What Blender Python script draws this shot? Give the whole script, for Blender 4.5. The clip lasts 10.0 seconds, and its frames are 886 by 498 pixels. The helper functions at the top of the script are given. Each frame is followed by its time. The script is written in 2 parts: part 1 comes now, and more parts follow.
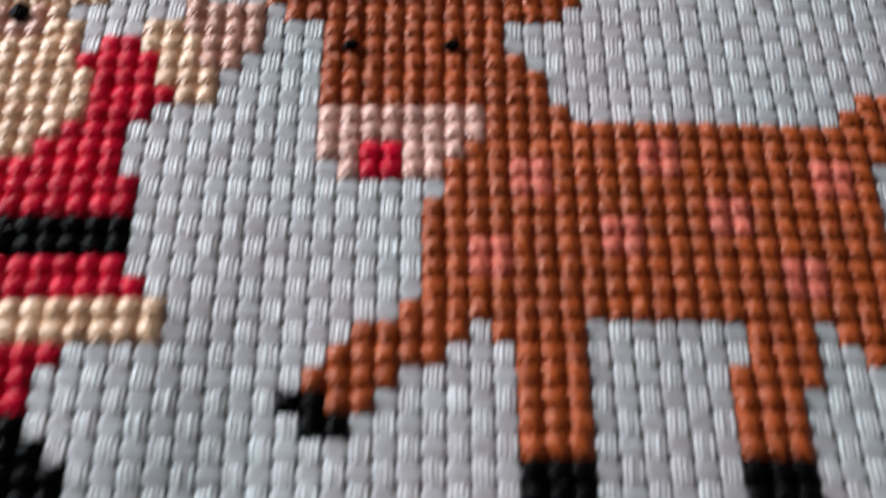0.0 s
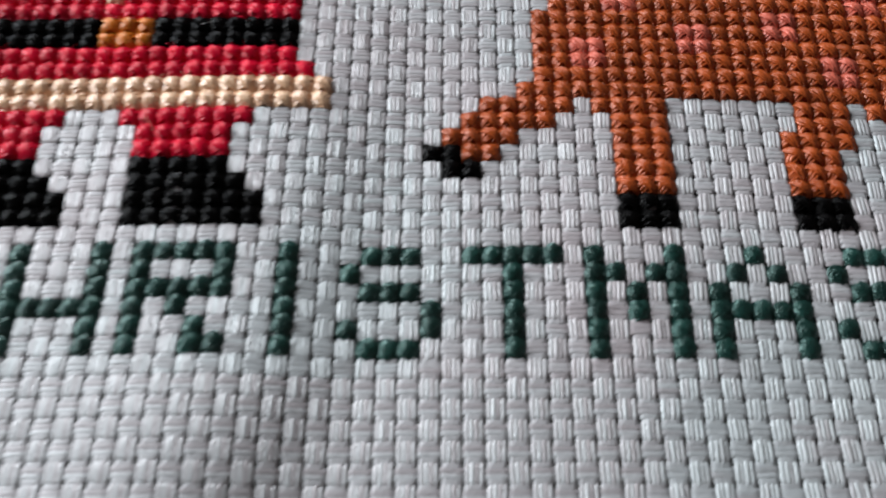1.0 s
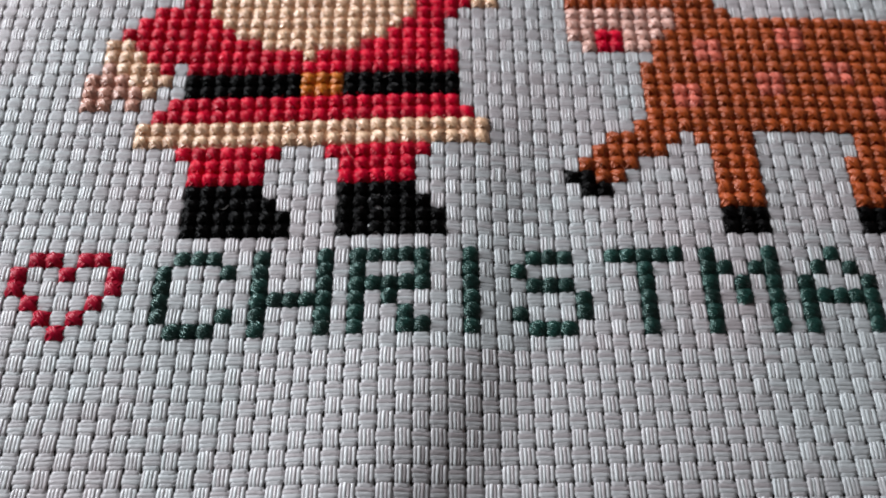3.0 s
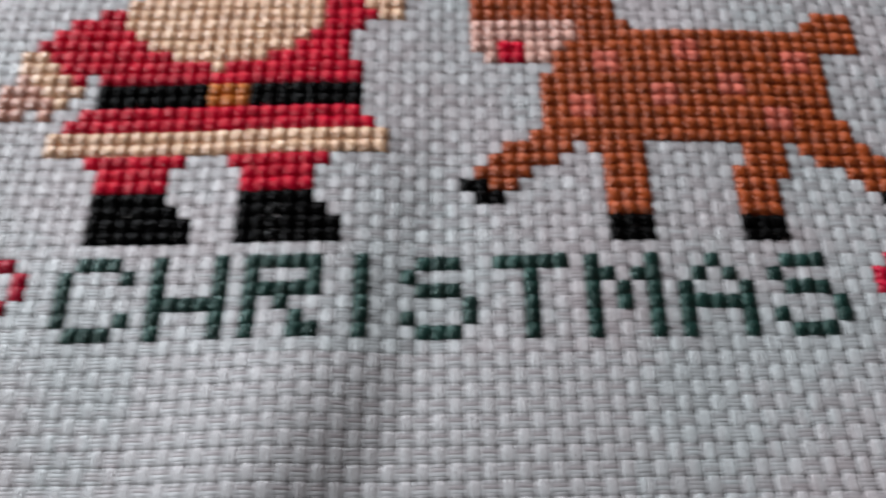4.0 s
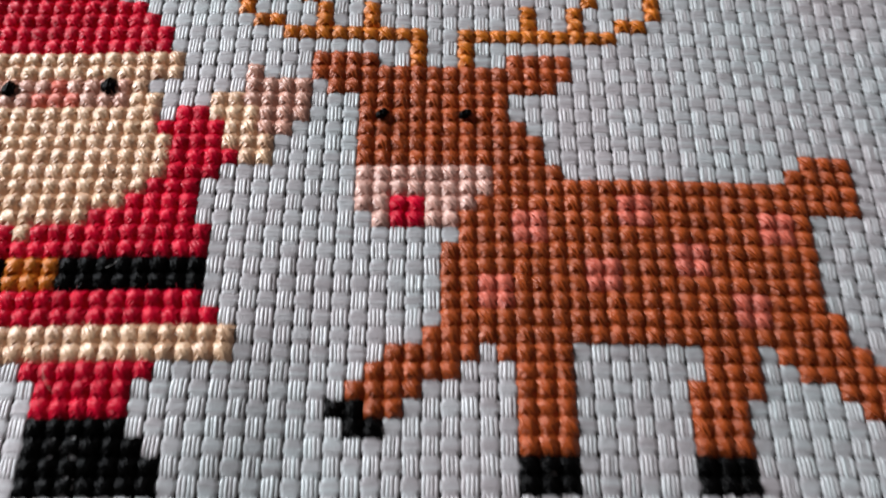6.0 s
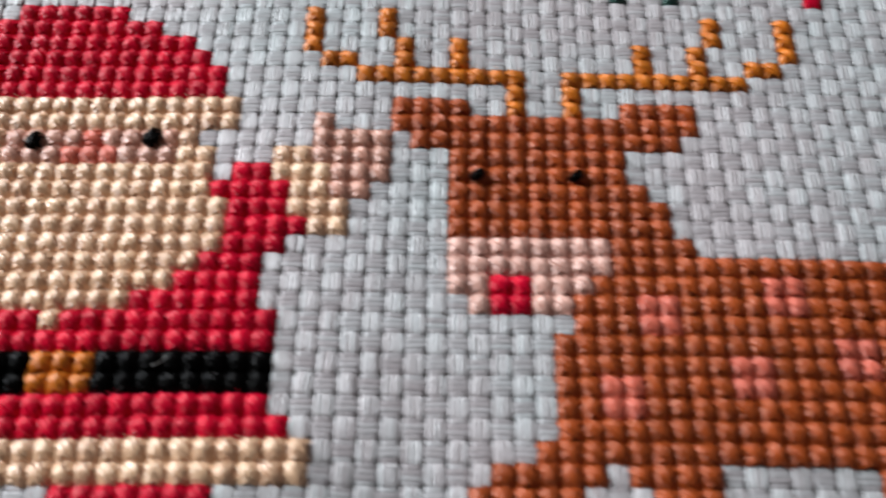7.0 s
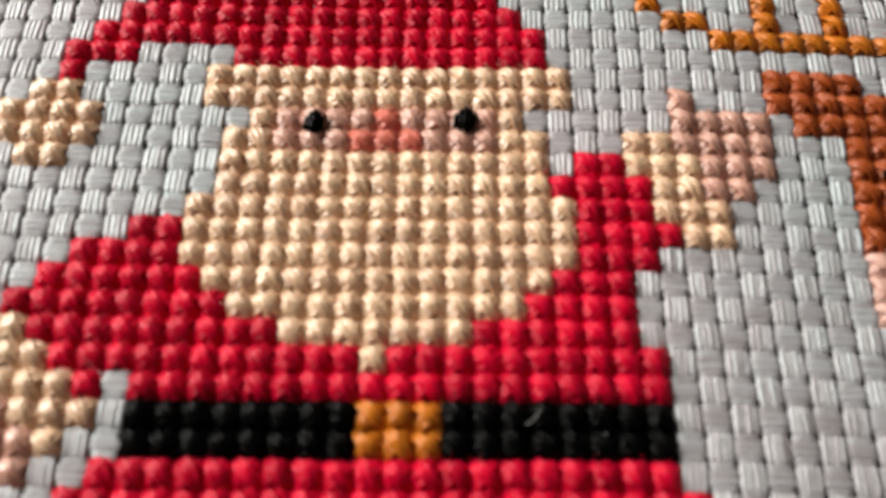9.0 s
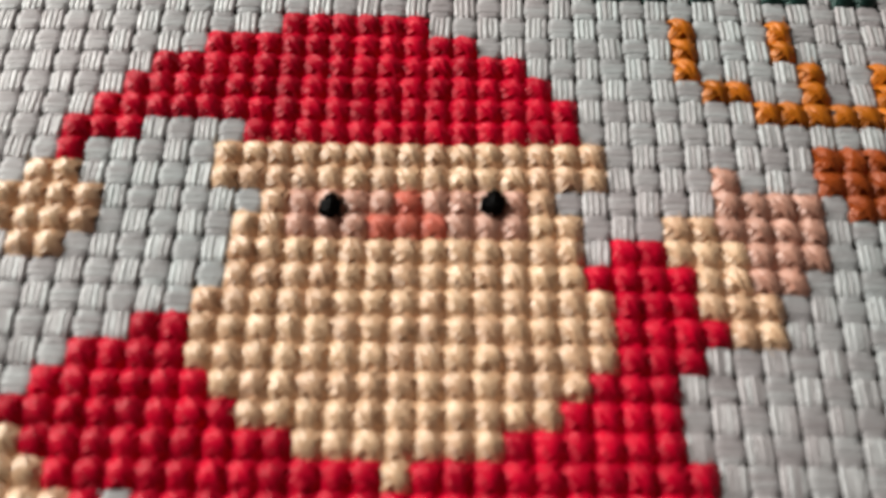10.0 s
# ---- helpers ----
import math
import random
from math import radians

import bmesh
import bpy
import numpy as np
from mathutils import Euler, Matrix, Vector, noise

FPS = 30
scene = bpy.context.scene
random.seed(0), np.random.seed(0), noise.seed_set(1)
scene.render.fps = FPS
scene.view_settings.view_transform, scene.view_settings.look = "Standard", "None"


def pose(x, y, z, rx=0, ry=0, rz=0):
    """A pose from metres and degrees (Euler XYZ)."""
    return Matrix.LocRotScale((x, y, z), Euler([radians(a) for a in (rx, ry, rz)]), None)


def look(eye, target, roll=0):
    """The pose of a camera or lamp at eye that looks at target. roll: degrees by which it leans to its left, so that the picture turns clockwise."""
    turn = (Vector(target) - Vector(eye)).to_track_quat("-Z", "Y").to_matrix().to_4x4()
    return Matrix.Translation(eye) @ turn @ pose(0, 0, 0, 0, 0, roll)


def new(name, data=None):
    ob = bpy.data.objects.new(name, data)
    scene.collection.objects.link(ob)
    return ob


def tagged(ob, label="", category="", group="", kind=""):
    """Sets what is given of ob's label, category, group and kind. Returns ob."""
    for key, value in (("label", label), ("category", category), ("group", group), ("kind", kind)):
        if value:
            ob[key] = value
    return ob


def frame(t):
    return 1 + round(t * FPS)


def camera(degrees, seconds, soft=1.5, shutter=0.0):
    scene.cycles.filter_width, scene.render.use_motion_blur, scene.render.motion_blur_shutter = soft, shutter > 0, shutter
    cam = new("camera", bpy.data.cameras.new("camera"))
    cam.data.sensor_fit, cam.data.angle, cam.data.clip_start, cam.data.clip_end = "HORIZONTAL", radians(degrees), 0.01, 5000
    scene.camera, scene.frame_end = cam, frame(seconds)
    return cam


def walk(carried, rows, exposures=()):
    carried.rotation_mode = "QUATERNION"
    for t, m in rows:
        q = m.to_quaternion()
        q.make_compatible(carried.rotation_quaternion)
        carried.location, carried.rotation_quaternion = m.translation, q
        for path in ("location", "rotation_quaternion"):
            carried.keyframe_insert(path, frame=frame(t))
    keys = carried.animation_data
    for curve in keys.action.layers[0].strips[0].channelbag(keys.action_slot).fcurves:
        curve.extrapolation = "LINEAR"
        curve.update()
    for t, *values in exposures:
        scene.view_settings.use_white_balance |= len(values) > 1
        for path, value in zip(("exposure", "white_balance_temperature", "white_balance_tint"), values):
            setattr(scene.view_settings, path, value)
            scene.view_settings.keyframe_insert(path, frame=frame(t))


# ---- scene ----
cam = camera(55.007, 10.0, soft=1.8, shutter=0.7)
ROWS = [
    (0.0, 57.681, -5.753, 62.208, 25.023, -0.888, -0.241),
    (0.5, 53.508, -21.659, 63.681, 25.044, -0.276, 0.196),
    (1.0, 47.201, -32.681, 68.141, 25.891, -0.973, 0.321),
    (1.5, 41.514, -37.961, 75.019, 26.397, -0.894, -0.168),
    (2.0, 37.339, -40.007, 79.808, 27.059, -1.163, -0.353),
    (2.5, 30.969, -42.111, 83.510, 27.231, -1.007, -0.632),
    (2.7, 29.808, -43.171, 84.087, 27.608, -0.773, -0.331),
    (3.8, 35.828, -45.027, 92.002, 27.266, -0.874, -0.536),
    (4.0, 42.683, -44.746, 90.093, 27.203, -0.671, -0.346),
    (4.5, 54.817, -40.702, 86.772, 26.962, -0.605, -0.594),
    (5.0, 60.845, -37.041, 83.835, 26.476, -0.484, -0.285),
    (5.5, 59.313, -22.607, 83.014, 25.920, -0.144, -0.161),
    (5.7, 57.892, -16.816, 81.711, 25.410, -0.582, -0.137),
    (6.8, 52.154, 0.971, 68.079, 26.365, 0.238, 0.989),
    (7.0, 47.334, 3.042, 67.710, 25.855, -0.534, 0.705),
    (7.5, 32.695, 4.944, 62.768, 25.867, -1.382, 0.571),
    (8.0, 23.232, 4.397, 62.657, 25.445, -1.855, 0.732),
    (8.3, 22.433, 6.894, 62.577, 25.033, -0.560, 1.230),
    (8.5, 20.052, 8.700, 57.609, 25.284, -1.086, 0.815),
    (9.0, 18.359, 12.410, 52.999, 24.477, -1.010, 1.111),
    (9.5, 15.258, 16.102, 54.001, 24.544, -1.627, 0.937),
    (10.0, 16.774, 20.053, 51.450, 24.467, -0.749, 1.262),
]
walk(cam, [(t, pose(x / 1000, y / 1000, z / 1000, rx, ry, rz)) for t, x, y, z, rx, ry, rz in ROWS],
     [(0.0, 0.04, 6250, 10), (1.5, 0.16, 6350, 10), (2.5, -0.11, 6400, 12.5), (5.0, -0.04, 6400, 12.5), (6.8, 0.06, 6350, 10), (7.5, 0.04, 6500, 10), (8.5, 0.05, 6950, 9), (9.5, 0.0, 7100, 9), (10.0, -0.20, 7150, 9)])
# a small lens focused a hand's width away
cam.data.dof.use_dof, cam.data.dof.focus_distance, cam.data.dof.aperture_fstop = True, 0.088, 35.0

# ---- world and light: daylight through one window of the room ----
world = bpy.data.worlds.new("sky")
scene.world = world
world.use_nodes = True
sky = world.node_tree.nodes.new("ShaderNodeTexSky")
sky.sky_type, sky.sun_disc = "NISHITA", False
sky.sun_elevation, sky.sun_rotation = radians(35), radians(100)
back = world.node_tree.nodes["Background"]
back.inputs["Strength"].default_value = 0.1
world.node_tree.links.new(sky.outputs["Color"], back.inputs["Color"])

WINDOW = (-0.42, 0.32, 0.32)          # middle of the window's opening
panel = bpy.data.lights.new("window_daylight", "AREA")
panel.shape, panel.size, panel.size_y = "RECTANGLE", 0.38, 0.42
panel.energy, panel.color = 10.0, (0.90, 0.955, 0.975)
daylight = new("window_daylight", panel)
daylight.matrix_world = look((WINDOW[0] - 0.02, WINDOW[1], WINDOW[2]), (0.0, WINDOW[1], WINDOW[2]))
scene.view_settings.exposure = 0.0

# ---- measures ----
P = 0.0018143                        # one square of 14-count cloth


def rise(c, r):
    """Height of the cloth, in squares, at column c and row r: a soft pressed crease and slow waves."""
    c, r = np.asarray(c, float), np.asarray(r, float)
    low = 1 / (1 + np.exp(-(r + 11) / 2.5))
    d = c - 16.6 + 0.15 * r + 0.02 * np.maximum(r - 6, 0) ** 2
    fold = 1 / (1 + np.exp(-(r - 5) / 1.5))
    ridge = low * (np.where(d < 0, np.exp(-(d / 7.0) ** 2), np.exp(-(d / (5.8 - 0.3 * fold)) ** 2)) * (0.60 + 0.62 * fold) - 0.4)
    valley = -0.20 * low * np.exp(-((d - 6.5) / 2.6) ** 2)
    slow = 0.10 * np.sin(0.23 * c + 0.11 * r) + 0.07 * np.sin(0.31 * r - 0.12 * c + 1.0)
    return ridge + valley + slow


def pull(c, r):
    """How far, in squares, the washed cloth is drawn out of square along its columns."""
    u = np.clip((np.asarray(c, float) - 22) / 32, -1.1, 1.1)
    v = np.clip((np.asarray(r, float) + 12) / 22, -1.1, 1.1)
    return (0.111 - 0.338 * u + 0.177 * u * u - 0.262 * u * v - 0.293 * v * v + 0.233 * u ** 3
            - 0.300 * u * u * v + 0.081 * u * v * v - 0.076 * v ** 3)


def down(c, r):
    """The place along y, in squares, of column c and row r."""
    return -(r + pull(c, r))


# ---- materials ----
def nodes_of(name, rough=0.6):
    m = bpy.data.materials.new(name)
    m.use_nodes = True
    n, l = m.node_tree.nodes, m.node_tree.links
    b = n["Principled BSDF"]
    b.inputs["Roughness"].default_value = rough
    return m, n, l, b


def mixed(n, l, a, b, fac):
    mix = n.new("ShaderNodeMix")
    mix.data_type = "RGBA"
    mix.inputs["A"].default_value, mix.inputs["B"].default_value = (*a, 1), (*b, 1)
    l.new(fac, mix.inputs["Factor"])
    return mix.outputs["Result"]


def spun(name, colour, rough=0.5, vary=0.16, island=False, bump=0.5, sheen=0.0, fibres=(4.0, 9.0), specular=0.9, coat=0.0, white=0.45):
    """Spun thread: fine fibres along each strand (U), tone that varies from strand to strand."""
    m, n, l, b = nodes_of(name, rough)
    uv = n.new("ShaderNodeTexCoord")
    stretch = n.new("ShaderNodeMapping")
    stretch.inputs["Scale"].default_value = (fibres[0], fibres[1], 1)
    stretch.inputs["Rotation"].default_value = (0, 0, 0.4)
    l.new(uv.outputs["UV"], stretch.inputs["Vector"])
    fib = n.new("ShaderNodeTexNoise")
    fib.noise_dimensions = "4D"
    fib.inputs["Scale"].default_value, fib.inputs["Detail"].default_value = 1.0, 2.0
    l.new(stretch.outputs["Vector"], fib.inputs["Vector"])
    if island:
        rnd = n.new("ShaderNodeNewGeometry").outputs["Random Per Island"]
    else:
        rnd = n.new("ShaderNodeObjectInfo").outputs["Random"]
    far = n.new("ShaderNodeMath")
    far.operation = "MULTIPLY"
    far.inputs[1].default_value = 40.0
    l.new(rnd, far.inputs[0])
    l.new(far.outputs[0], fib.inputs["W"])
    tone = n.new("ShaderNodeMath")
    tone.operation = "MULTIPLY_ADD"
    tone.inputs[1].default_value = 0.55
    l.new(fib.outputs["Fac"], tone.inputs[0])
    part_of = n.new("ShaderNodeMath")
    part_of.operation = "MULTIPLY"
    part_of.inputs[1].default_value = 0.45
    l.new(rnd, part_of.inputs[0])
    l.new(part_of.outputs[0], tone.inputs[2])
    dark = tuple(c * (1 - vary * 1.6) for c in colour)
    light = tuple(min(1, c * (1 + vary)) for c in colour)
    l.new(mixed(n, l, dark, light, tone.outputs[0]), b.inputs["Base Color"])
    bm_ = n.new("ShaderNodeBump")
    bm_.inputs["Strength"].default_value, bm_.inputs["Distance"].default_value = bump, 0.00012
    fuzz = n.new("ShaderNodeTexNoise")
    fuzz.inputs["Scale"].default_value, fuzz.inputs["Detail"].default_value = 7500.0, 2.0
    l.new(uv.outputs["Object"], fuzz.inputs["Vector"])
    height = n.new("ShaderNodeMath")
    height.operation = "MULTIPLY_ADD"
    height.inputs[1].default_value = 0.45
    l.new(fuzz.outputs["Fac"], height.inputs[0])
    l.new(fib.outputs["Fac"], height.inputs[2])
    l.new(height.outputs[0], bm_.inputs["Height"])
    l.new(bm_.outputs["Normal"], b.inputs["Normal"])
    b.inputs["Sheen Weight"].default_value = sheen
    b.inputs["Specular IOR Level"].default_value = min(1.0, specular)
    b.inputs["Coat Weight"].default_value, b.inputs["Coat Roughness"].default_value = coat, 0.24
    top = max(colour)
    b.inputs["Specular Tint"].default_value = (*[white + (1 - white) * c / top for c in colour], 1)
    return m


def cloth_colour(name, tint, rough):
    """Off-white cotton of the ground cloth, with slow tints of warm bounce and cool window light painted over the sheet
    besides the strands.
    """
    m = spun(name, tint, rough, 0.26, True, 0.55, 0.0, (2.2, 6.0), 0.55, 0.1, 0.7)
    n, l, b = m.node_tree.nodes, m.node_tree.links, m.node_tree.nodes["Principled BSDF"]
    was = b.inputs["Base Color"].links[0].from_socket
    place = n.new("ShaderNodeTexCoord")
    slow = n.new("ShaderNodeTexNoise")
    slow.inputs["Scale"].default_value, slow.inputs["Detail"].default_value = 38.0, 3.0
    l.new(place.outputs["Object"], slow.inputs["Vector"])
    own = n.new("ShaderNodeMath")
    own.operation, own.inputs[1].default_value = "MULTIPLY_ADD", 0.16
    l.new(n.new("ShaderNodeNewGeometry").outputs["Random Per Island"], own.inputs[0])
    l.new(slow.outputs["Fac"], own.inputs[2])
    steep = n.new("ShaderNodeMapRange")
    steep.inputs["From Min"].default_value, steep.inputs["From Max"].default_value = 0.44, 0.72
    l.new(own.outputs[0], steep.inputs["Value"])
    # Pinkish for warm room bounce, bluish for window light, laid on by noise.
    tints = mixed(n, l, (1.0, 0.93, 0.94), (0.905, 0.985, 0.985), steep.outputs["Result"])
    both = n.new("ShaderNodeMix")
    both.data_type, both.blend_type = "RGBA", "MULTIPLY"
    both.inputs["Factor"].default_value = 1.0
    l.new(was, both.inputs["A"])
    l.new(tints, both.inputs["B"])
    l.new(both.outputs["Result"], b.inputs["Base Color"])
    return m


THREAD = {
    "red": spun("red floss", (0.70, 0.003, 0.032), 0.30, 0.32, specular=0.32, bump=0.7, coat=0.05),
    # Red floss darkened for the hearts, offsetting the strong light there in the colour.
    "carmine": spun("dim red floss", (0.52, 0.004, 0.034), 0.40, 0.22, specular=0.35, coat=0.2),
    "cream": spun("cream floss", (1.0, 0.55, 0.340), 0.26, 0.20, specular=1.0, bump=0.9, coat=0.7, white=0.75),
    "skin": spun("dusty pink floss", (0.68, 0.34, 0.25), 0.30, 0.18, coat=0.4, white=0.7),
    "nose": spun("coral floss", (0.66, 0.15, 0.10), 0.32, 0.18),
    "brown": spun("russet floss", (0.40, 0.074, 0.0145), 0.28, 0.26, specular=0.8, bump=0.9, coat=0.08),
    "spot": spun("rose floss", (0.64, 0.135, 0.083), 0.30, 0.24, bump=0.8, coat=0.1),
    "muzzle": spun("pale pink floss", (0.74, 0.41, 0.33), 0.30, 0.16, coat=0.3, white=0.7),
    "gold": spun("amber floss", (0.64, 0.175, 0.013), 0.30, 0.26, bump=0.5),
    "green": spun("dark green floss", (0.0115, 0.046, 0.037), 0.28, 0.7, specular=0.85, bump=0.8, coat=0.1, white=0.6),
    "black": spun("black floss", (0.0022, 0.002, 0.002), 0.24, 0.3, specular=0.06, bump=0.8),
}
# Weft darkened: its duller sheen along the window light, set into the colour.
WARP = cloth_colour("lit warp cotton", (0.62, 0.592, 0.594), 0.30)
WEFT = cloth_colour("dull-lit weft cotton", (0.50, 0.472, 0.476), 0.48)


def plain(name, a, b, scale, rough, bump=0.0):
    m, n, l, s = nodes_of(name, rough)
    co = n.new("ShaderNodeTexCoord")
    no = n.new("ShaderNodeTexNoise")
    no.inputs["Scale"].default_value, no.inputs["Detail"].default_value = scale, 6.0
    l.new(co.outputs["Object"], no.inputs["Vector"])
    l.new(mixed(n, l, a, b, no.outputs["Fac"]), s.inputs["Base Color"])
    if bump:
        k = n.new("ShaderNodeBump")
        k.inputs["Strength"].default_value, k.inputs["Distance"].default_value = bump, 0.002
        l.new(no.outputs["Fac"], k.inputs["Height"])
        l.new(k.outputs["Normal"], s.inputs["Normal"])
    return m


# Colours of the unseen room, dimmed and warmed to set the bounce light.
WALL = plain("grey-beige wall paint", (0.33, 0.265, 0.245), (0.39, 0.31, 0.285), 3.0, 0.85, 0.1)
FLOORING = plain("brown floor", (0.16, 0.10, 0.06), (0.24, 0.15, 0.09), 5.0, 0.6, 0.1)
PLASTER = plain("grey-white ceiling", (0.46, 0.45, 0.44), (0.52, 0.51, 0.50), 4.0, 0.9, 0.1)
WOOD = plain("dark table wood", (0.035, 0.022, 0.014), (0.07, 0.045, 0.028), 22.0, 0.45, 0.1)


# ---- helpers ----
def mesh_of(name, verts, faces, material, uvs=None, smooth=True):
    me = bpy.data.meshes.new(name)
    me.from_pydata(np.asarray(verts).tolist(), [], np.asarray(faces).tolist())
    if smooth:
        me.polygons.foreach_set("use_smooth", [True] * len(me.polygons))
    if uvs is not None:
        layer = me.uv_layers.new(name="UVMap")
        idx = np.empty(len(me.loops), dtype=np.int32)
        me.loops.foreach_get("vertex_index", idx)
        layer.data.foreach_set("uv", np.asarray(uvs)[idx].ravel().astype(np.float32))
    me.materials.append(material)
    me.update()
    return me


def part(name, me, parent, label="", kind=""):
    ob = new(name, me)
    ob.parent = parent
    return tagged(ob, label, kind=kind)


def box(name, lo, hi, material, bevel=0.0):
    bm = bmesh.new()
    bmesh.ops.create_cube(bm, size=1)
    for v in bm.verts:
        v.co = Vector([(l + h) / 2 + c * (h - l) for c, l, h in zip(v.co, lo, hi)])
    if bevel:
        bmesh.ops.bevel(bm, geom=bm.edges[:], offset=bevel, segments=2, affect="EDGES")
    me = bpy.data.meshes.new(name)
    bm.to_mesh(me)
    bm.free()
    me.materials.append(material)
    return me


FUZZ = np.random.default_rng(77)


class Batch:
    """Gathers tubes of thread into one mesh."""

    def __init__(self):
        self.v, self.f, self.uv, self.n = [], [], [], 0

    def tube(self, path, across, lift, rx, rz, sides=6, half=False, v0=0.0, seed=0.0, rough=1.0):
        """A strand along path (n x 3); across: its sideways unit vector; rx, rz: half width and half height along the way."""
        k = len(path)
        a = np.linspace(-0.12, math.pi + 0.12, sides + 1) if half else np.linspace(0, 2 * math.pi, sides + 1)
        cs, sn = np.cos(a), np.sin(a)
        rx = np.broadcast_to(rx, k) * (1 + rough * FUZZ.uniform(-0.16, 0.16, k))
        rz = np.broadcast_to(rz, k) * (1 + rough * FUZZ.uniform(-0.16, 0.16, k))
        path = path + across[None, :] * (rough * FUZZ.uniform(-0.022, 0.022, k) * P)[:, None]
        ring = (path[:, None, :] + (cs[None, :, None] * rx[:, None, None]) * across[None, None, :]
                + (sn[None, :, None] * rz[:, None, None]) * lift[None, None, :])
        m = sides + 1
        self.v.append(ring.reshape(-1, 3))
        u = np.linspace(0, 1, k)
        self.uv.append(np.stack([np.repeat(u + seed, m), np.tile(np.linspace(0, 1, m) * 0.5 + v0, k)], 1))
        i = np.arange(k - 1)[:, None] * m + np.arange(sides)[None, :] + self.n
        self.f.append(np.stack([i, i + 1, i + 1 + m, i + m], -1).reshape(-1, 4))
        self.n += k * m

    def mesh(self, name, material):
        return mesh_of(name, np.concatenate(self.v), np.concatenate(self.f), material, np.concatenate(self.uv))


UP = np.array([0.0, 0.0, 1.0])


def leg(batch, rng, c, y, z, slope, peak, strands, spread, radius, rings=7, sides=6, crown=0.8):
    """One leg of a cross stitch over the square whose middle is (c, y), in squares: strands side by side that bow over the cloth.
    slope 1 runs from low left to high right, -1 from high left to low right; crown: the smaller, the flatter on top."""
    reach = 0.505 + rng.uniform(-0.02, 0.02)
    jx, jy = rng.uniform(-0.03, 0.03, 2)
    a = np.array([-reach, -reach * slope, 0.0])
    b = np.array([reach, reach * slope, 0.0])
    across = np.array([-slope, 1.0, 0.0]) / math.hypot(slope, 1)
    s = np.linspace(0, 1, rings)
    bow = np.sin(math.pi * s) ** crown
    lean = rng.uniform(-0.07, 0.07)
    for k in range(strands):
        off = (k - (strands - 1) / 2) * spread + rng.uniform(-0.03, 0.03)
        p = a[None] * (1 - s[:, None]) + b[None] * s[:, None]
        p = p + across[None] * (off * (0.42 + 0.58 * np.sin(math.pi * s) ** 0.7) + lean * np.sin(math.pi * s))[:, None]
        roof = peak - 0.45 * abs(off) ** 1.5 + rng.uniform(-0.02, 0.03)
        p[:, 2] = -0.16 + (roof + 0.16) * bow
        ply = 2 * math.pi * 1.6 * s + rng.uniform(0, 6.28)
        p = p + across[None] * (0.016 * np.cos(ply))[:, None] + UP[None] * (0.016 * np.sin(ply))[:, None]
        p += np.array([c + jx, y + jy, z])
        w = radius * (0.70 + 0.30 * np.sin(math.pi * s))
        batch.tube(p * P, across, UP, w * P, w * 0.7 * P, sides=sides, v0=rng.uniform(0, 5), seed=rng.uniform(0, 9))


TOPS = {}


def whole_stitch(colour, k):
    """A cross stitch, upper leg over under leg, in twelve hand-made variants of each thread."""
    if (colour, k) not in TOPS:
        rng = np.random.default_rng(100 + k)
        b = Batch()
        if colour == "green":
            # thinner thread, laid loosely: each strand shows
            leg(b, rng, 0, 0, 0.0, 0.8, 0.20, 5, 0.17, 0.08, rings=8, sides=5, crown=0.5)
            leg(b, rng, 0, 0, 0.03, -0.5, 0.28, 7, 0.145, 0.062, rings=10, sides=5, crown=0.5)
        else:
            leg(b, rng, 0, 0, 0.0, 1, 0.24, 3, 0.17, 0.135, rings=8, sides=5, crown=0.6)
            leg(b, rng, 0, 0, 0.03, -1, 0.34, 4, 0.118, 0.088, rings=11, crown=0.6)
        for _ in range(7 if colour == "green" else 3):
            # loose hairs of the thread
            x, y = rng.uniform(-0.42, 0.42, 2)
            way, bend, reach = rng.uniform(0, 6.28), rng.uniform(-1.5, 1.5), rng.uniform(0.2, 0.45)
            s = np.linspace(0, 1, 5)
            a = way + bend * s
            z = 0.20 + 0.14 * (1 - max(abs(x), abs(y)) / 0.42) + rng.uniform(0.05, 0.16) * np.sin(math.pi * s * 0.8)
            hair = np.stack([x + reach * s * np.cos(a), y + reach * s * np.sin(a), z], 1)
            b.tube(hair * P, np.array([-math.sin(way), math.cos(way), 0.0]), UP, 0.014 * P, 0.014 * P, sides=3, rough=0.0)
        TOPS[colour, k] = b.mesh("stitch", THREAD[colour])
    return TOPS[colour, k]


def cells(text):
    """Squares of a motif from a chart in words: 'row first last' or 'row column', parted by commas."""
    out = []
    for item in text.split(","):
        v = [int(w) for w in item.split()]
        out += [(c, v[0]) for c in range(v[1], v[-1] + 1)]
    return out


dice = np.random.default_rng(5)
STITCHED = {}                     # squares that bear a stitch: the cloth is pressed down there


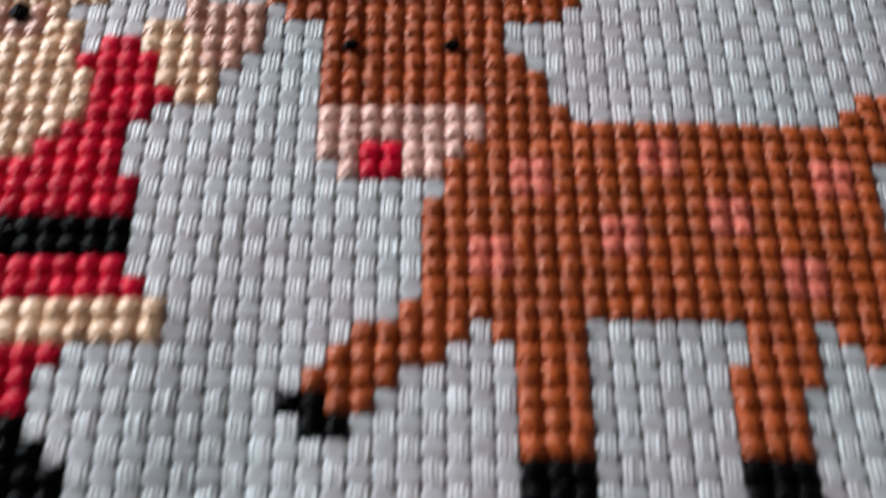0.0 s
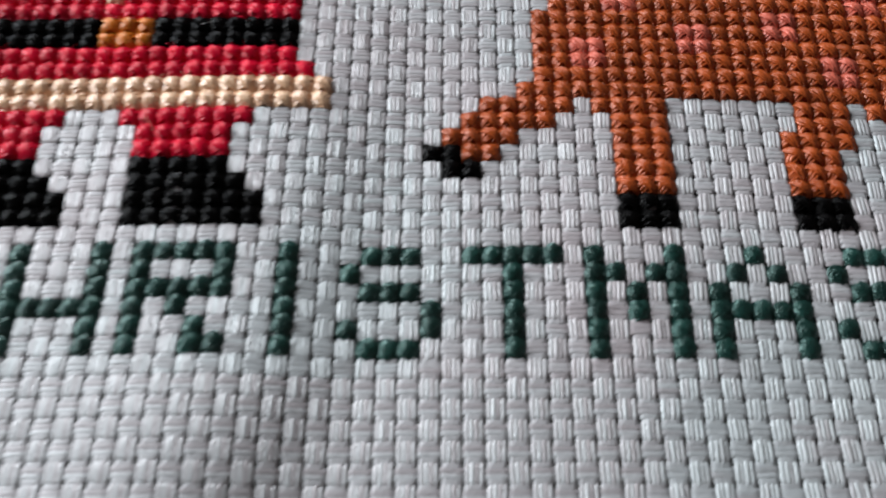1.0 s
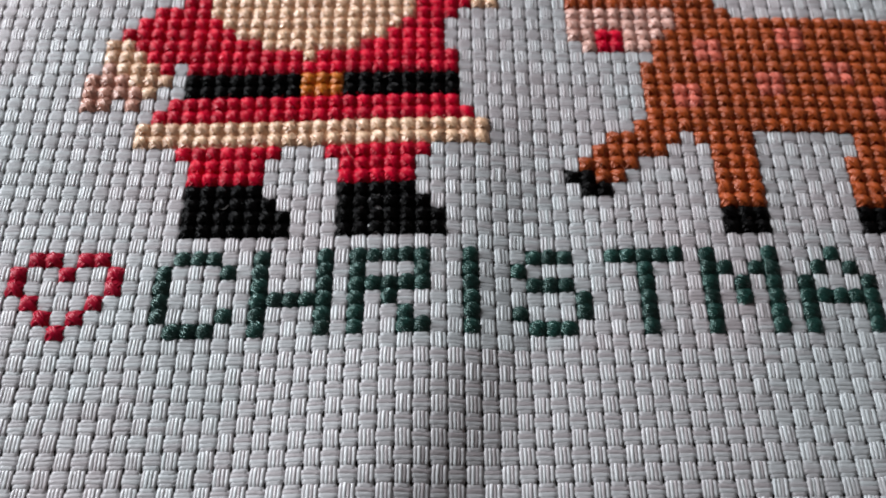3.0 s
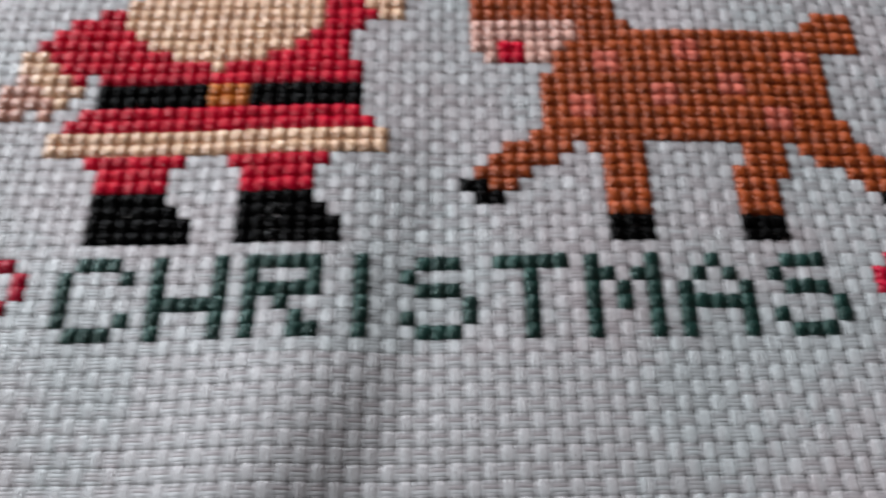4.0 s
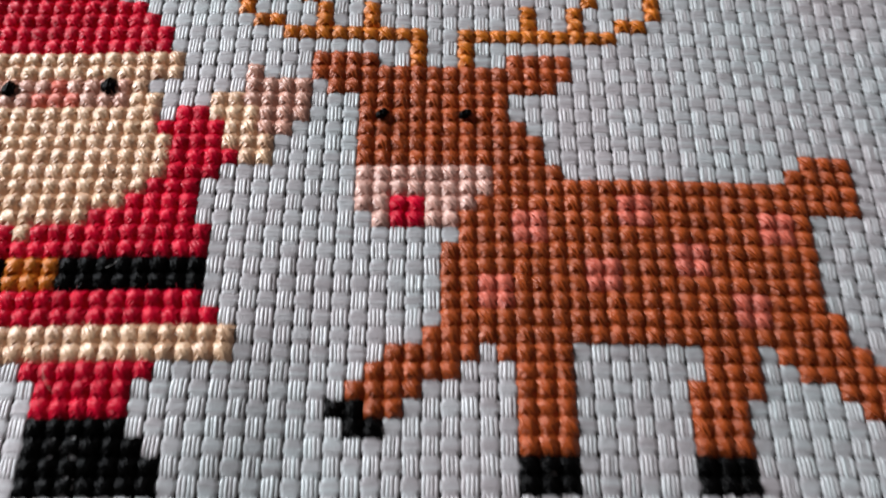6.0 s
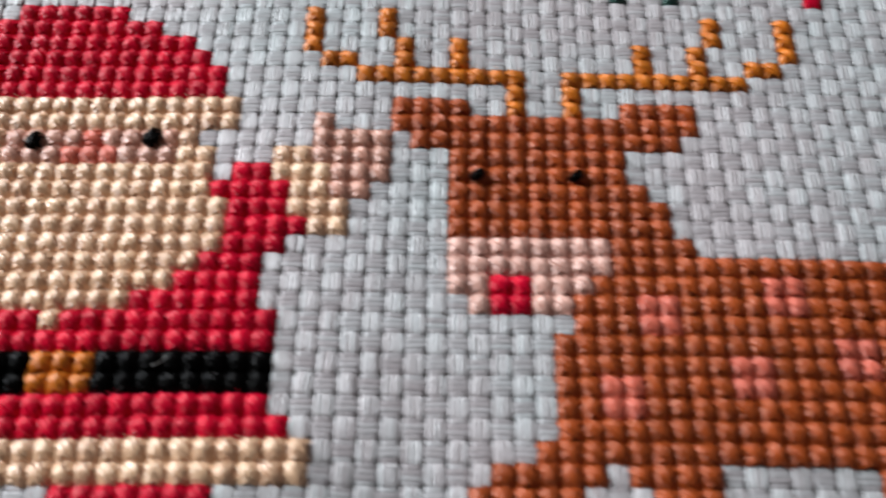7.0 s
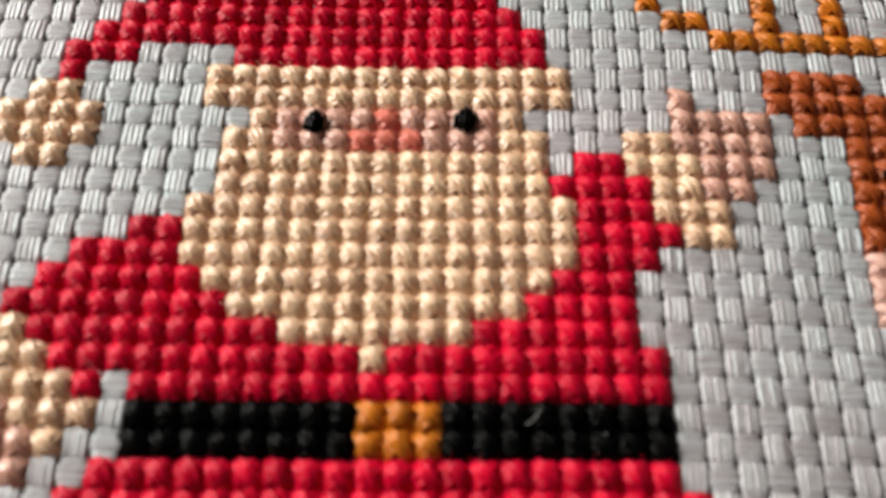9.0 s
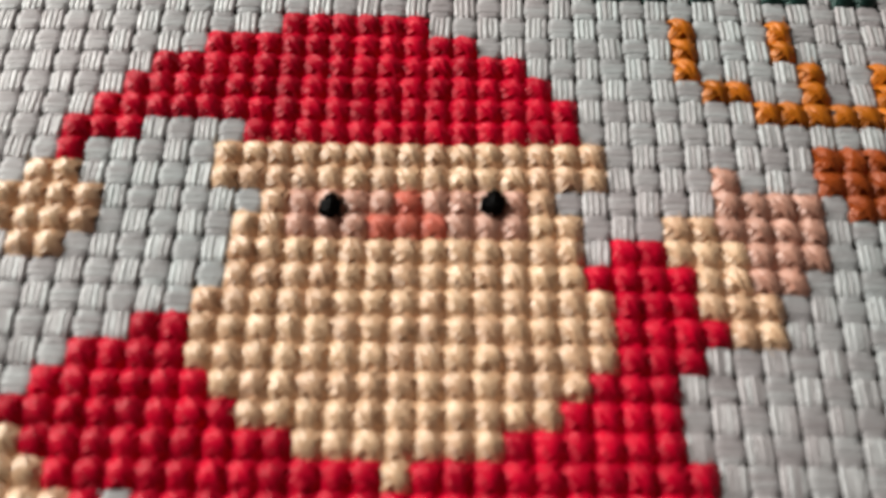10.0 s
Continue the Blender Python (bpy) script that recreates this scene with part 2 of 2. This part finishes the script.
def patch(thing, name, colour, squares, label=""):
    """A patch of cross stitches in one thread: the mat of thread beneath as one sheet, each cross a stitch of its own."""
    squares = cells(squares) if isinstance(squares, str) else squares
    STITCHED.update({s: colour for s in squares})
    ids, verts, faces = {}, [], []
    for c, r in squares:
        for i, j in ((0, 0), (1, 0), (0, 1), (1, 1)):
            quad = []
            for a, b in ((0, 0), (1, 0), (1, 1), (0, 1)):
                key = (2 * c + i + a, -2 * r + j + b)
                if key not in ids:
                    ids[key] = len(verts)
                    x, y = (key[0] - 1) / 2, (key[1] - 1) / 2
                    drop = ((0.06, -0.06, -0.12) if colour == "black" else (0.10, 0.03, -0.08) if colour == "gold" else (0.04, 0.02, -0.10) if colour == "green" else (0.16, 0.14, -0.03))[(key[0] % 2 == 0) + (key[1] % 2 == 0)]
                    verts.append((x * P, float(down(x, -y)) * P, (float(rise(x, -y)) + drop) * P))
                quad.append(ids[key])
            faces.append(quad)
    base = part(name, mesh_of(name, verts, faces, THREAD[colour], [(v[0] / P, v[1] / P) for v in verts]), thing, label)
    for c, r in squares:
        st = new("stitch", whole_stitch(colour, int(dice.integers(12))))
        st.parent = base
        st.matrix_basis = (pose(c * P, float(down(c, r)) * P, float(rise(c, r)) * P, dice.uniform(-5, 5), dice.uniform(-5, 5), dice.uniform(-9, 9))
                           @ Matrix.Diagonal((dice.uniform(0.96, 1.07), dice.uniform(0.96, 1.07) * {"gold": 0.95, "black": 0.97}.get(colour, 1.0), dice.uniform(0.88, 1.12), 1)))
    return base


def motif(name, label, category, group=""):
    return tagged(new(name), label, category, group)


# ---- the room: unseen, added to close the view and bounce warm light ----
X0, X1, Y0, Y1, Z0, Z1 = -0.42, 1.55, -1.0, 1.15, -0.75, 1.55
tagged(new("floor", box("floor", (X0, Y0, Z0 - 0.1), (X1, Y1, Z0), FLOORING)), "unseen brown wooden floor of the added room", "floor", kind="structure")
tagged(new("ceiling", box("ceiling", (X0, Y0, Z1), (X1, Y1, Z1 + 0.1), PLASTER)), "unseen dim grey-white ceiling of the added room", "ceiling", kind="structure")
for name, lo, hi in (("wall_south", (X0, Y0 - 0.1, Z0), (X1, Y0, Z1)), ("wall_north", (X0, Y1, Z0), (X1, Y1 + 0.1, Z1)),
                     ("wall_east", (X1, Y0, Z0), (X1 + 0.1, Y1, Z1))):
    tagged(new(name, box(name, lo, hi, WALL)), "unseen grey-beige wall added for bounce", "wall", kind="structure")
wy0, wy1, wz0, wz1 = WINDOW[1] - 0.22, WINDOW[1] + 0.22, WINDOW[2] - 0.24, WINDOW[2] + 0.24
west = tagged(new("wall_west"), "unseen grey-beige wall added round the window", "wall", kind="structure")
for lo, hi in (((X0 - 0.1, Y0, Z0), (X0, wy0, Z1)), ((X0 - 0.1, wy1, Z0), (X0, Y1, Z1)),
               ((X0 - 0.1, wy0, Z0), (X0, wy1, wz0)), ((X0 - 0.1, wy0, wz1), (X0, wy1, Z1))):
    part("wall_piece", box("wall_piece", lo, hi, WALL), west)

# ---- the table ----
table = tagged(new("table"), "dark wooden table under the cloth", "table")
part("tabletop", box("tabletop", (-0.38, -0.4, -0.035), (0.6, 0.45, -0.0022), WOOD, 0.004), table)
for x in (-0.35, 0.51):
    for y in (-0.36, 0.36):
        part("leg", box("leg", (x, y, Z0), (x + 0.05, y + 0.05, -0.035), WOOD, 0.004), table)

# ---- the woven cloth ----
C0, C1, R0, R1 = -22, 74, -42, 23    # columns and rows of the weave that is built square by square
NEAR = (6, 35, 7, 16)                # squares that are pieces of their own


def block(over, rng, x=0.0, y=0.0, z=0.0, batch=None, tilt=(0.0, 0.0), rings=9, sides=4):
    """One float of the weave: four strands side by side, over: 'warp' runs along y, 'weft' along x."""
    b = batch or Batch()
    s = np.linspace(-1, 1, rings)
    lie = 0.10 - 0.02 * s ** 2 - (0.09 if over == "warp" else 0.08) * np.abs(s) ** 10
    along, across, half, gap, w = ((np.array([0, 1.0, 0]), np.array([1.0, 0, 0]), 0.61, 0.212, 0.125) if over == "warp"
                                   else (np.array([1.0, 0, 0]), np.array([0, 1.0, 0]), 0.60, 0.238, 0.143))
    skew = rng.uniform(-0.03, 0.03)
    for k in range(4):
        o = (k - 1.5) * gap + rng.uniform(-0.018, 0.018)
        squeeze = 1 - (0.11 if over == "warp" else 0.05) * s ** 4
        short = half * (1.0 - (0.07 if over == "warp" else 0.22) * (abs(k - 1.5) > 1) + rng.uniform(-0.05, 0.05))
        p = along[None] * (s * short)[:, None] + across[None] * (o * squeeze + skew * s)[:, None]
        p[:, 2] = lie + rng.uniform(-0.025, 0.025) * (0.7 if over == "warp" else 0.25) - 0.02 * abs(k - 1.5) / 1.5
        p[:, 2] += p[:, 0] * tilt[0] + p[:, 1] * tilt[1]
        p += np.array([x, y, z])
        b.tube(p * P, across, UP, w * P * rng.uniform(0.88, 1.10), (0.05 if over == "warp" else 0.022) * P, sides=sides, half=True, v0=rng.uniform(0, 5), seed=rng.uniform(0, 9), rough=0.5)
    return b


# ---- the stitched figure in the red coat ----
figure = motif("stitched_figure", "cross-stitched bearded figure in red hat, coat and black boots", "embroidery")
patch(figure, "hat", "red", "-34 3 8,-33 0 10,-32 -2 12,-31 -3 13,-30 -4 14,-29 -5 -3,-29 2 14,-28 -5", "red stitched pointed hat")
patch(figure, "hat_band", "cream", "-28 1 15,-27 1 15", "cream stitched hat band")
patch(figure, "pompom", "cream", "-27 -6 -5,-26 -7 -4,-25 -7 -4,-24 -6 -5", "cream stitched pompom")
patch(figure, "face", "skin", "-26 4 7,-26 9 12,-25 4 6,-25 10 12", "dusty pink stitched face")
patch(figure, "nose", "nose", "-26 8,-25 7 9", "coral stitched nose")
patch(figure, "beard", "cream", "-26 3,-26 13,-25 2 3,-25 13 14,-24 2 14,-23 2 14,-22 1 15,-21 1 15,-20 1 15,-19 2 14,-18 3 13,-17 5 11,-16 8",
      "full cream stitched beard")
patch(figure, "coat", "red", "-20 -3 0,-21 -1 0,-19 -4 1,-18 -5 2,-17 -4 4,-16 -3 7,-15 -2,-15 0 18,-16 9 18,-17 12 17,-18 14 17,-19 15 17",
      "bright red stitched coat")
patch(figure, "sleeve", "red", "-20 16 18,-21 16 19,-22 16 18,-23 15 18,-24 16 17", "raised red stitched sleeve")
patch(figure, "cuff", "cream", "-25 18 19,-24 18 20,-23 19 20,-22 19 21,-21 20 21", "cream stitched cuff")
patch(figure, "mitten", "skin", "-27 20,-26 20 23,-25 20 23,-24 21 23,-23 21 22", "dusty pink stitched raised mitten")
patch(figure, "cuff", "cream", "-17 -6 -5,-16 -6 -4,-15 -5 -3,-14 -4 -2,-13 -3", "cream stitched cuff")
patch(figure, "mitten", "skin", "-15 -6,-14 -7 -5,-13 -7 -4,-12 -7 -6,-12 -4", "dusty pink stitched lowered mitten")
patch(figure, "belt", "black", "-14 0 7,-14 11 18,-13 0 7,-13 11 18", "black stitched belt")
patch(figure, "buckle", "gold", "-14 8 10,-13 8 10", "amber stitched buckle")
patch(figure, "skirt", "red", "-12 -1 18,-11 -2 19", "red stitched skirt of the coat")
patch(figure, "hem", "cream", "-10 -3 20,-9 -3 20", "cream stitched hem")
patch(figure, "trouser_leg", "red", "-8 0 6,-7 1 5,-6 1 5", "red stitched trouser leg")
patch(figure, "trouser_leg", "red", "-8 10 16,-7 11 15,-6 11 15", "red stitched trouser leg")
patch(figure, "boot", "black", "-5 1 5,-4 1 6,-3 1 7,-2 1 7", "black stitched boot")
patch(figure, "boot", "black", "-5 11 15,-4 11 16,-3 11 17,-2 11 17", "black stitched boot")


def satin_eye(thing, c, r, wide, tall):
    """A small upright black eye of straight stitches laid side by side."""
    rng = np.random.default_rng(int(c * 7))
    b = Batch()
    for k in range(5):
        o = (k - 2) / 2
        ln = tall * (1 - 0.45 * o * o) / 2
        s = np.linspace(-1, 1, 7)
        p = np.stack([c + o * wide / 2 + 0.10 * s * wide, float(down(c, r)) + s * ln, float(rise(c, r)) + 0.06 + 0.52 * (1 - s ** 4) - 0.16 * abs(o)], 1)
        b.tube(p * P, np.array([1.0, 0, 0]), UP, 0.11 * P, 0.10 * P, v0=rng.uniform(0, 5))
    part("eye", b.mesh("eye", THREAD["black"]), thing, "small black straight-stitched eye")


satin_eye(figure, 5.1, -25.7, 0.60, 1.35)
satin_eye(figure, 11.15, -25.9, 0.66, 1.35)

# ---- the stitched deer ----
deer = motif("stitched_deer", "cross-stitched russet deer with amber antlers and red nose", "embroidery")
SPOTS = [[(c + i, r + j) for i in (0, 1) for j in (0, 1)]
         for c, r in ((34, -13), (36, -17), (40, -14), (42, -18), (45, -15), (50, -17), (48, -12))]
spotted = {s for four in SPOTS for s in four}
patch(deer, "body", "brown", [s for s in cells("-19 35 52,-18 34 52,-17 33 52,-16 33 52,-15 32 52,-14 32 52,-13 32 52,-12 32 52,-11 32 53,-10 31 53")
                              if s not in spotted], "russet stitched body")
for four in SPOTS:
    patch(deer, "spot", "spot", four, "rose stitched spot")
patch(deer, "tail", "brown", "-21 53 55,-20 52 55,-19 53 55,-18 53 55", "short russet stitched tail")
patch(deer, "head", "brown", "-27 28 35,-26 28 35,-25 27 35,-24 27 35,-23 27 36,-22 27 37,-21 27 37,-20 35 38", "russet stitched head")
patch(deer, "ear", "brown", "-28 24 27,-27 24 27,-26 25 27", "russet stitched ear")
patch(deer, "ear", "brown", "-28 36 39,-27 36 39,-26 36 38", "russet stitched ear")
patch(deer, "muzzle", "muzzle", "-20 27 34,-19 27 34,-18 27 28,-18 31 33,-17 28,-17 31 32", "pale pink stitched muzzle")
patch(deer, "nose", "red", "-18 29 30,-17 29 30", "bright red stitched nose")
patch(deer, "antler", "gold", "-28 30,-29 30,-30 22 30,-31 20 21,-32 19,-33 19,-34 19,-31 24,-32 24,-33 23,-34 23,-31 27,-32 27", "amber stitched antler")
patch(deer, "antler", "gold", "-28 33,-29 33,-30 33 42,-31 43 44,-32 45,-33 45,-34 45,-31 37,-32 37,-31 40,-32 40,-33 41,-34 41", "amber stitched antler")
patch(deer, "leg", "brown", "-9 29 33,-8 28 32,-7 27 30,-6 28 29", "russet stitched stretched foreleg")
patch(deer, "leg", "brown", "-9 35 38,-8 36 38,-7 36 38,-6 36 38,-5 36 38,-4 36 38", "russet stitched foreleg")
patch(deer, "leg", "brown", "-9 46 48,-8 46 48,-7 45 48,-6 45 47,-5 45 47,-4 45 47", "russet stitched hind leg")
patch(deer, "leg", "brown", "-9 50 54,-8 51 55,-7 53 56,-6 54 55", "russet stitched stretched hind leg")
patch(deer, "hoof", "black", "-6 26 27,-5 27 28", "black stitched hoof")
patch(deer, "hoof", "black", "-3 36 38,-2 36 38", "black stitched hoof")
patch(deer, "hoof", "black", "-3 45 47,-2 45 47", "black stitched hoof")
patch(deer, "hoof", "black", "-6 56 57,-5 55 56", "black stitched hoof")


def knot_eye(thing, c, r):
    """A black knot: two turns of thread wound on each other."""
    b = Batch()
    a = np.linspace(0, 4 * math.pi, 22)
    rad = 0.26 - 0.08 * a / (4 * math.pi)
    path = np.stack([c + rad * np.cos(a), float(down(c, r)) + rad * np.sin(a), float(rise(c, r)) + 0.46 + 0.18 * a / (4 * math.pi)], 1)
    b.tube(path * P, np.array([0.8, 0.6, 0.0]), UP, 0.22 * P, 0.19 * P)
    part("eye", b.mesh("eye", THREAD["black"]), thing, "black knotted eye")


knot_eye(deer, 27.9, -23.75)
knot_eye(deer, 32.85, -23.75)

# ---- the stitched words ----
LETTERS = (("C", 0, "0 1 3,1 0,1 4,2 0,3 0,4 0,4 4,5 1 3"),
           ("H", 6, "0 0,1 0,2 0,3 0 4,4 0,5 0,0 4,1 4,2 4,4 4,5 4"),
           ("R", 12, "0 0 4,1 0,1 4,2 0 4,3 0,3 2,4 0,4 3,5 0,5 3 4"),
           ("I", 19, "0 0,1 0,2 0,3 0,4 0,5 0"),
           ("S", 22, "0 1 3,1 0,2 1 3,3 4,4 0,4 4,5 1 3"),
           ("T", 28, "0 0 4,1 2,2 2,3 2,4 2,5 2"),
           ("M", 34, "0 0,1 0 1,2 0,3 0,4 0,5 0,2 2,3 2,0 4,1 3 4,2 4,3 4,4 4,5 4"),
           ("A", 40, "0 2,1 1,1 3,2 0,2 4,3 0 4,4 0,4 4,5 0,5 4"),
           ("S", 46, "0 1 3,1 0,2 1 3,3 4,4 0,4 4,5 1 3"))
for sign, first, chart in LETTERS:
    letter = motif("stitched_letter", "dark green cross-stitched capital letter " + sign, "letter", "letters of the word")
    patch(letter, "lettering", "green", [(first + c, r) for c, r in cells(chart)])
HEART = "0 1 2,0 4 5,1 0,1 3,1 6,2 0,2 6,3 1,3 5,4 2,4 4,5 3"
for first in (-9, 53):
    heart = motif("stitched_heart", "open red cross-stitched heart beside the word", "heart", "hearts beside the word")
    patch(heart, "outline", "carmine", [(first + c, r) for c, r in cells(HEART)])
upper = motif("stitched_lettering", "lowest dark green stitches of an upper line", "letter")
patch(upper, "lettering", "green", "-36 16 18,-36 20,-36 23 24,-36 26 27,-36 36,-36 39")
upper_heart = motif("stitched_heart", "tip of a red cross-stitched heart in the upper line", "heart")
patch(upper_heart, "tip", "red", "-36 47")


# ---- stray fibres on the work ----
LINT = spun("pale lint", (0.62, 0.58, 0.56), 0.6, 0.1, specular=0.3)


def stray(c, r, length, turn, curl, colour, label):
    """A loose hair of thread that lies curled over the stitches."""
    s = np.linspace(0, 1, 14)
    a = turn + curl * (s - 0.5)
    step = length / 13
    x, y = c + np.cumsum(np.cos(a)) * step, float(down(c, r)) + np.cumsum(np.sin(a)) * step
    z = rise(x, -y) + 0.50 + 0.10 * np.sin(5 * s + c)
    b = Batch()
    b.tube(np.stack([x, y, z], 1) * P, np.array([-math.sin(turn), math.cos(turn), 0.0]), UP, 0.013 * P, 0.013 * P, sides=5, rough=0.3)
    tagged(new("stray_fibre", b.mesh("stray_fibre", colour)), label, "fibre", "stray fibres")


stray(10.8, -9.2, 2.6, -1.2, 0.9, THREAD["skin"], "fine pale red stray fibre over the stitches")
stray(2.9, -3.5, 0.7, 0.3, 1.0, LINT, "short pale lint fibre on the black boot")
stray(13.2, -13.6, 0.8, 0.8, 1.2, LINT, "short pale lint fibre on the black belt")
stray(48.5, -11.5, 2.0, 0.2, 0.9, THREAD["brown"], "fine brown stray fibre over the stitches")
stray(9.3, -29.6, 1.2, -1.2, 1.5, THREAD["red"], "fine red stray fibre over the stitches")
stray(52.0, 4.4, 0.5, -0.6, 0.5, THREAD["black"], "short dark lint fibre on the cloth")

cloth = tagged(new("aida_cloth"), "off-white woven Aida cotton cloth lying on the table", "cloth")
weave = {"warp": Batch(), "weft": Batch()}
wr = np.random.default_rng(11)
for r in range(R0, R1 + 1):
    for c in range(C0, C1 + 1):
        if NEAR[0] <= c <= NEAR[1] and NEAR[2] <= r <= NEAR[3]:
            continue
        over = "warp" if (c + r) % 2 == 1 else "weft"
        press = 0.0
        if (c, r) in STITCHED:                # a few floats show through between the stitches
            press = 0.08 if wr.uniform() < {"gold": 0.1, "black": 0.02, "red": 0.20, "carmine": 0.2}.get(STITCHED[c, r], 0.06) else 0.24
        block(over, wr, c, float(down(c, r)), float(rise(c, r)) - press, weave[over],
              (float(rise(c + 0.5, r) - rise(c - 0.5, r)), float(rise(c, r - 0.5) - rise(c, r + 0.5))))
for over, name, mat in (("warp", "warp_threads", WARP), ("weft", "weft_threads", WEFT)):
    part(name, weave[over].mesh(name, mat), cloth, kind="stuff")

# the floats on the under side: a sheet of small squares with a hole at each corner
nc, nr = C1 - C0 + 1, R1 - R0 + 1
cut = 0.29
oct_ = np.array([(0.5, cut), (cut, 0.5), (-cut, 0.5), (-0.5, cut), (-0.5, -cut), (-cut, -0.5), (cut, -0.5), (0.5, -cut)])
cc, rr = [a.ravel() for a in np.meshgrid(np.arange(C0, C1 + 1), np.arange(R0, R1 + 1))]
ux, uy = cc[:, None] + oct_[None, :, 0], -rr[:, None] + oct_[None, :, 1]
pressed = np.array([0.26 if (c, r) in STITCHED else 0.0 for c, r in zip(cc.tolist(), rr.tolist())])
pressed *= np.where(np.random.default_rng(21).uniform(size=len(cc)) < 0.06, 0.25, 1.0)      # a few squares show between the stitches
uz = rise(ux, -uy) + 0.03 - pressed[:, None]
uy = down(ux, -uy)
uv_ = np.stack([ux, uy], -1).reshape(-1, 2)
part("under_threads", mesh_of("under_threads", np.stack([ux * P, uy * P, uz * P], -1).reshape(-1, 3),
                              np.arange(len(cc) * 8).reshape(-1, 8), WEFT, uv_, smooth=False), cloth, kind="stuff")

# the plain margin round it, one sheet with a slight sag
mv, mf = [], []
xs = [-60 * P, (C0 - 0.5) * P, (C1 + 0.5) * P, 110 * P]
ys = [-60 * P, -(R1 + 0.5) * P, -(R0 - 0.5) * P, 75 * P]
for y in ys:
    for x in xs:
        mv.append((x, y, 0.0))
for j in range(3):
    for i in range(3):
        if (i, j) != (1, 1):
            mf.append((j * 4 + i, j * 4 + i + 1, j * 4 + i + 5, j * 4 + i + 4))
part("margin", mesh_of("margin", mv, mf, WEFT, [(v[0] / P, v[1] / P) for v in mv], smooth=False), cloth)

# ---- single floats of the weave nearest to the eye ----
NEAR_MESH = {}
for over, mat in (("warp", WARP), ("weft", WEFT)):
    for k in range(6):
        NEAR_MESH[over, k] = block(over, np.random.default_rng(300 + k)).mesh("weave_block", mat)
for r in range(NEAR[2], NEAR[3] + 1):
    for c in range(NEAR[0], NEAR[1] + 1):
        over = "warp" if (c + r) % 2 == 1 else "weft"
        ob = part("weave_block", NEAR_MESH[over, int(wr.integers(6))], cloth)
        dx = float(rise(c + 0.5, r) - rise(c - 0.5, r))
        dy = float(rise(c, r - 0.5) - rise(c, r + 0.5))
        ob.matrix_basis = pose(c * P, float(down(c, r)) * P, float(rise(c, r)) * P, math.degrees(math.atan(dy)), -math.degrees(math.atan(dx)), 0)
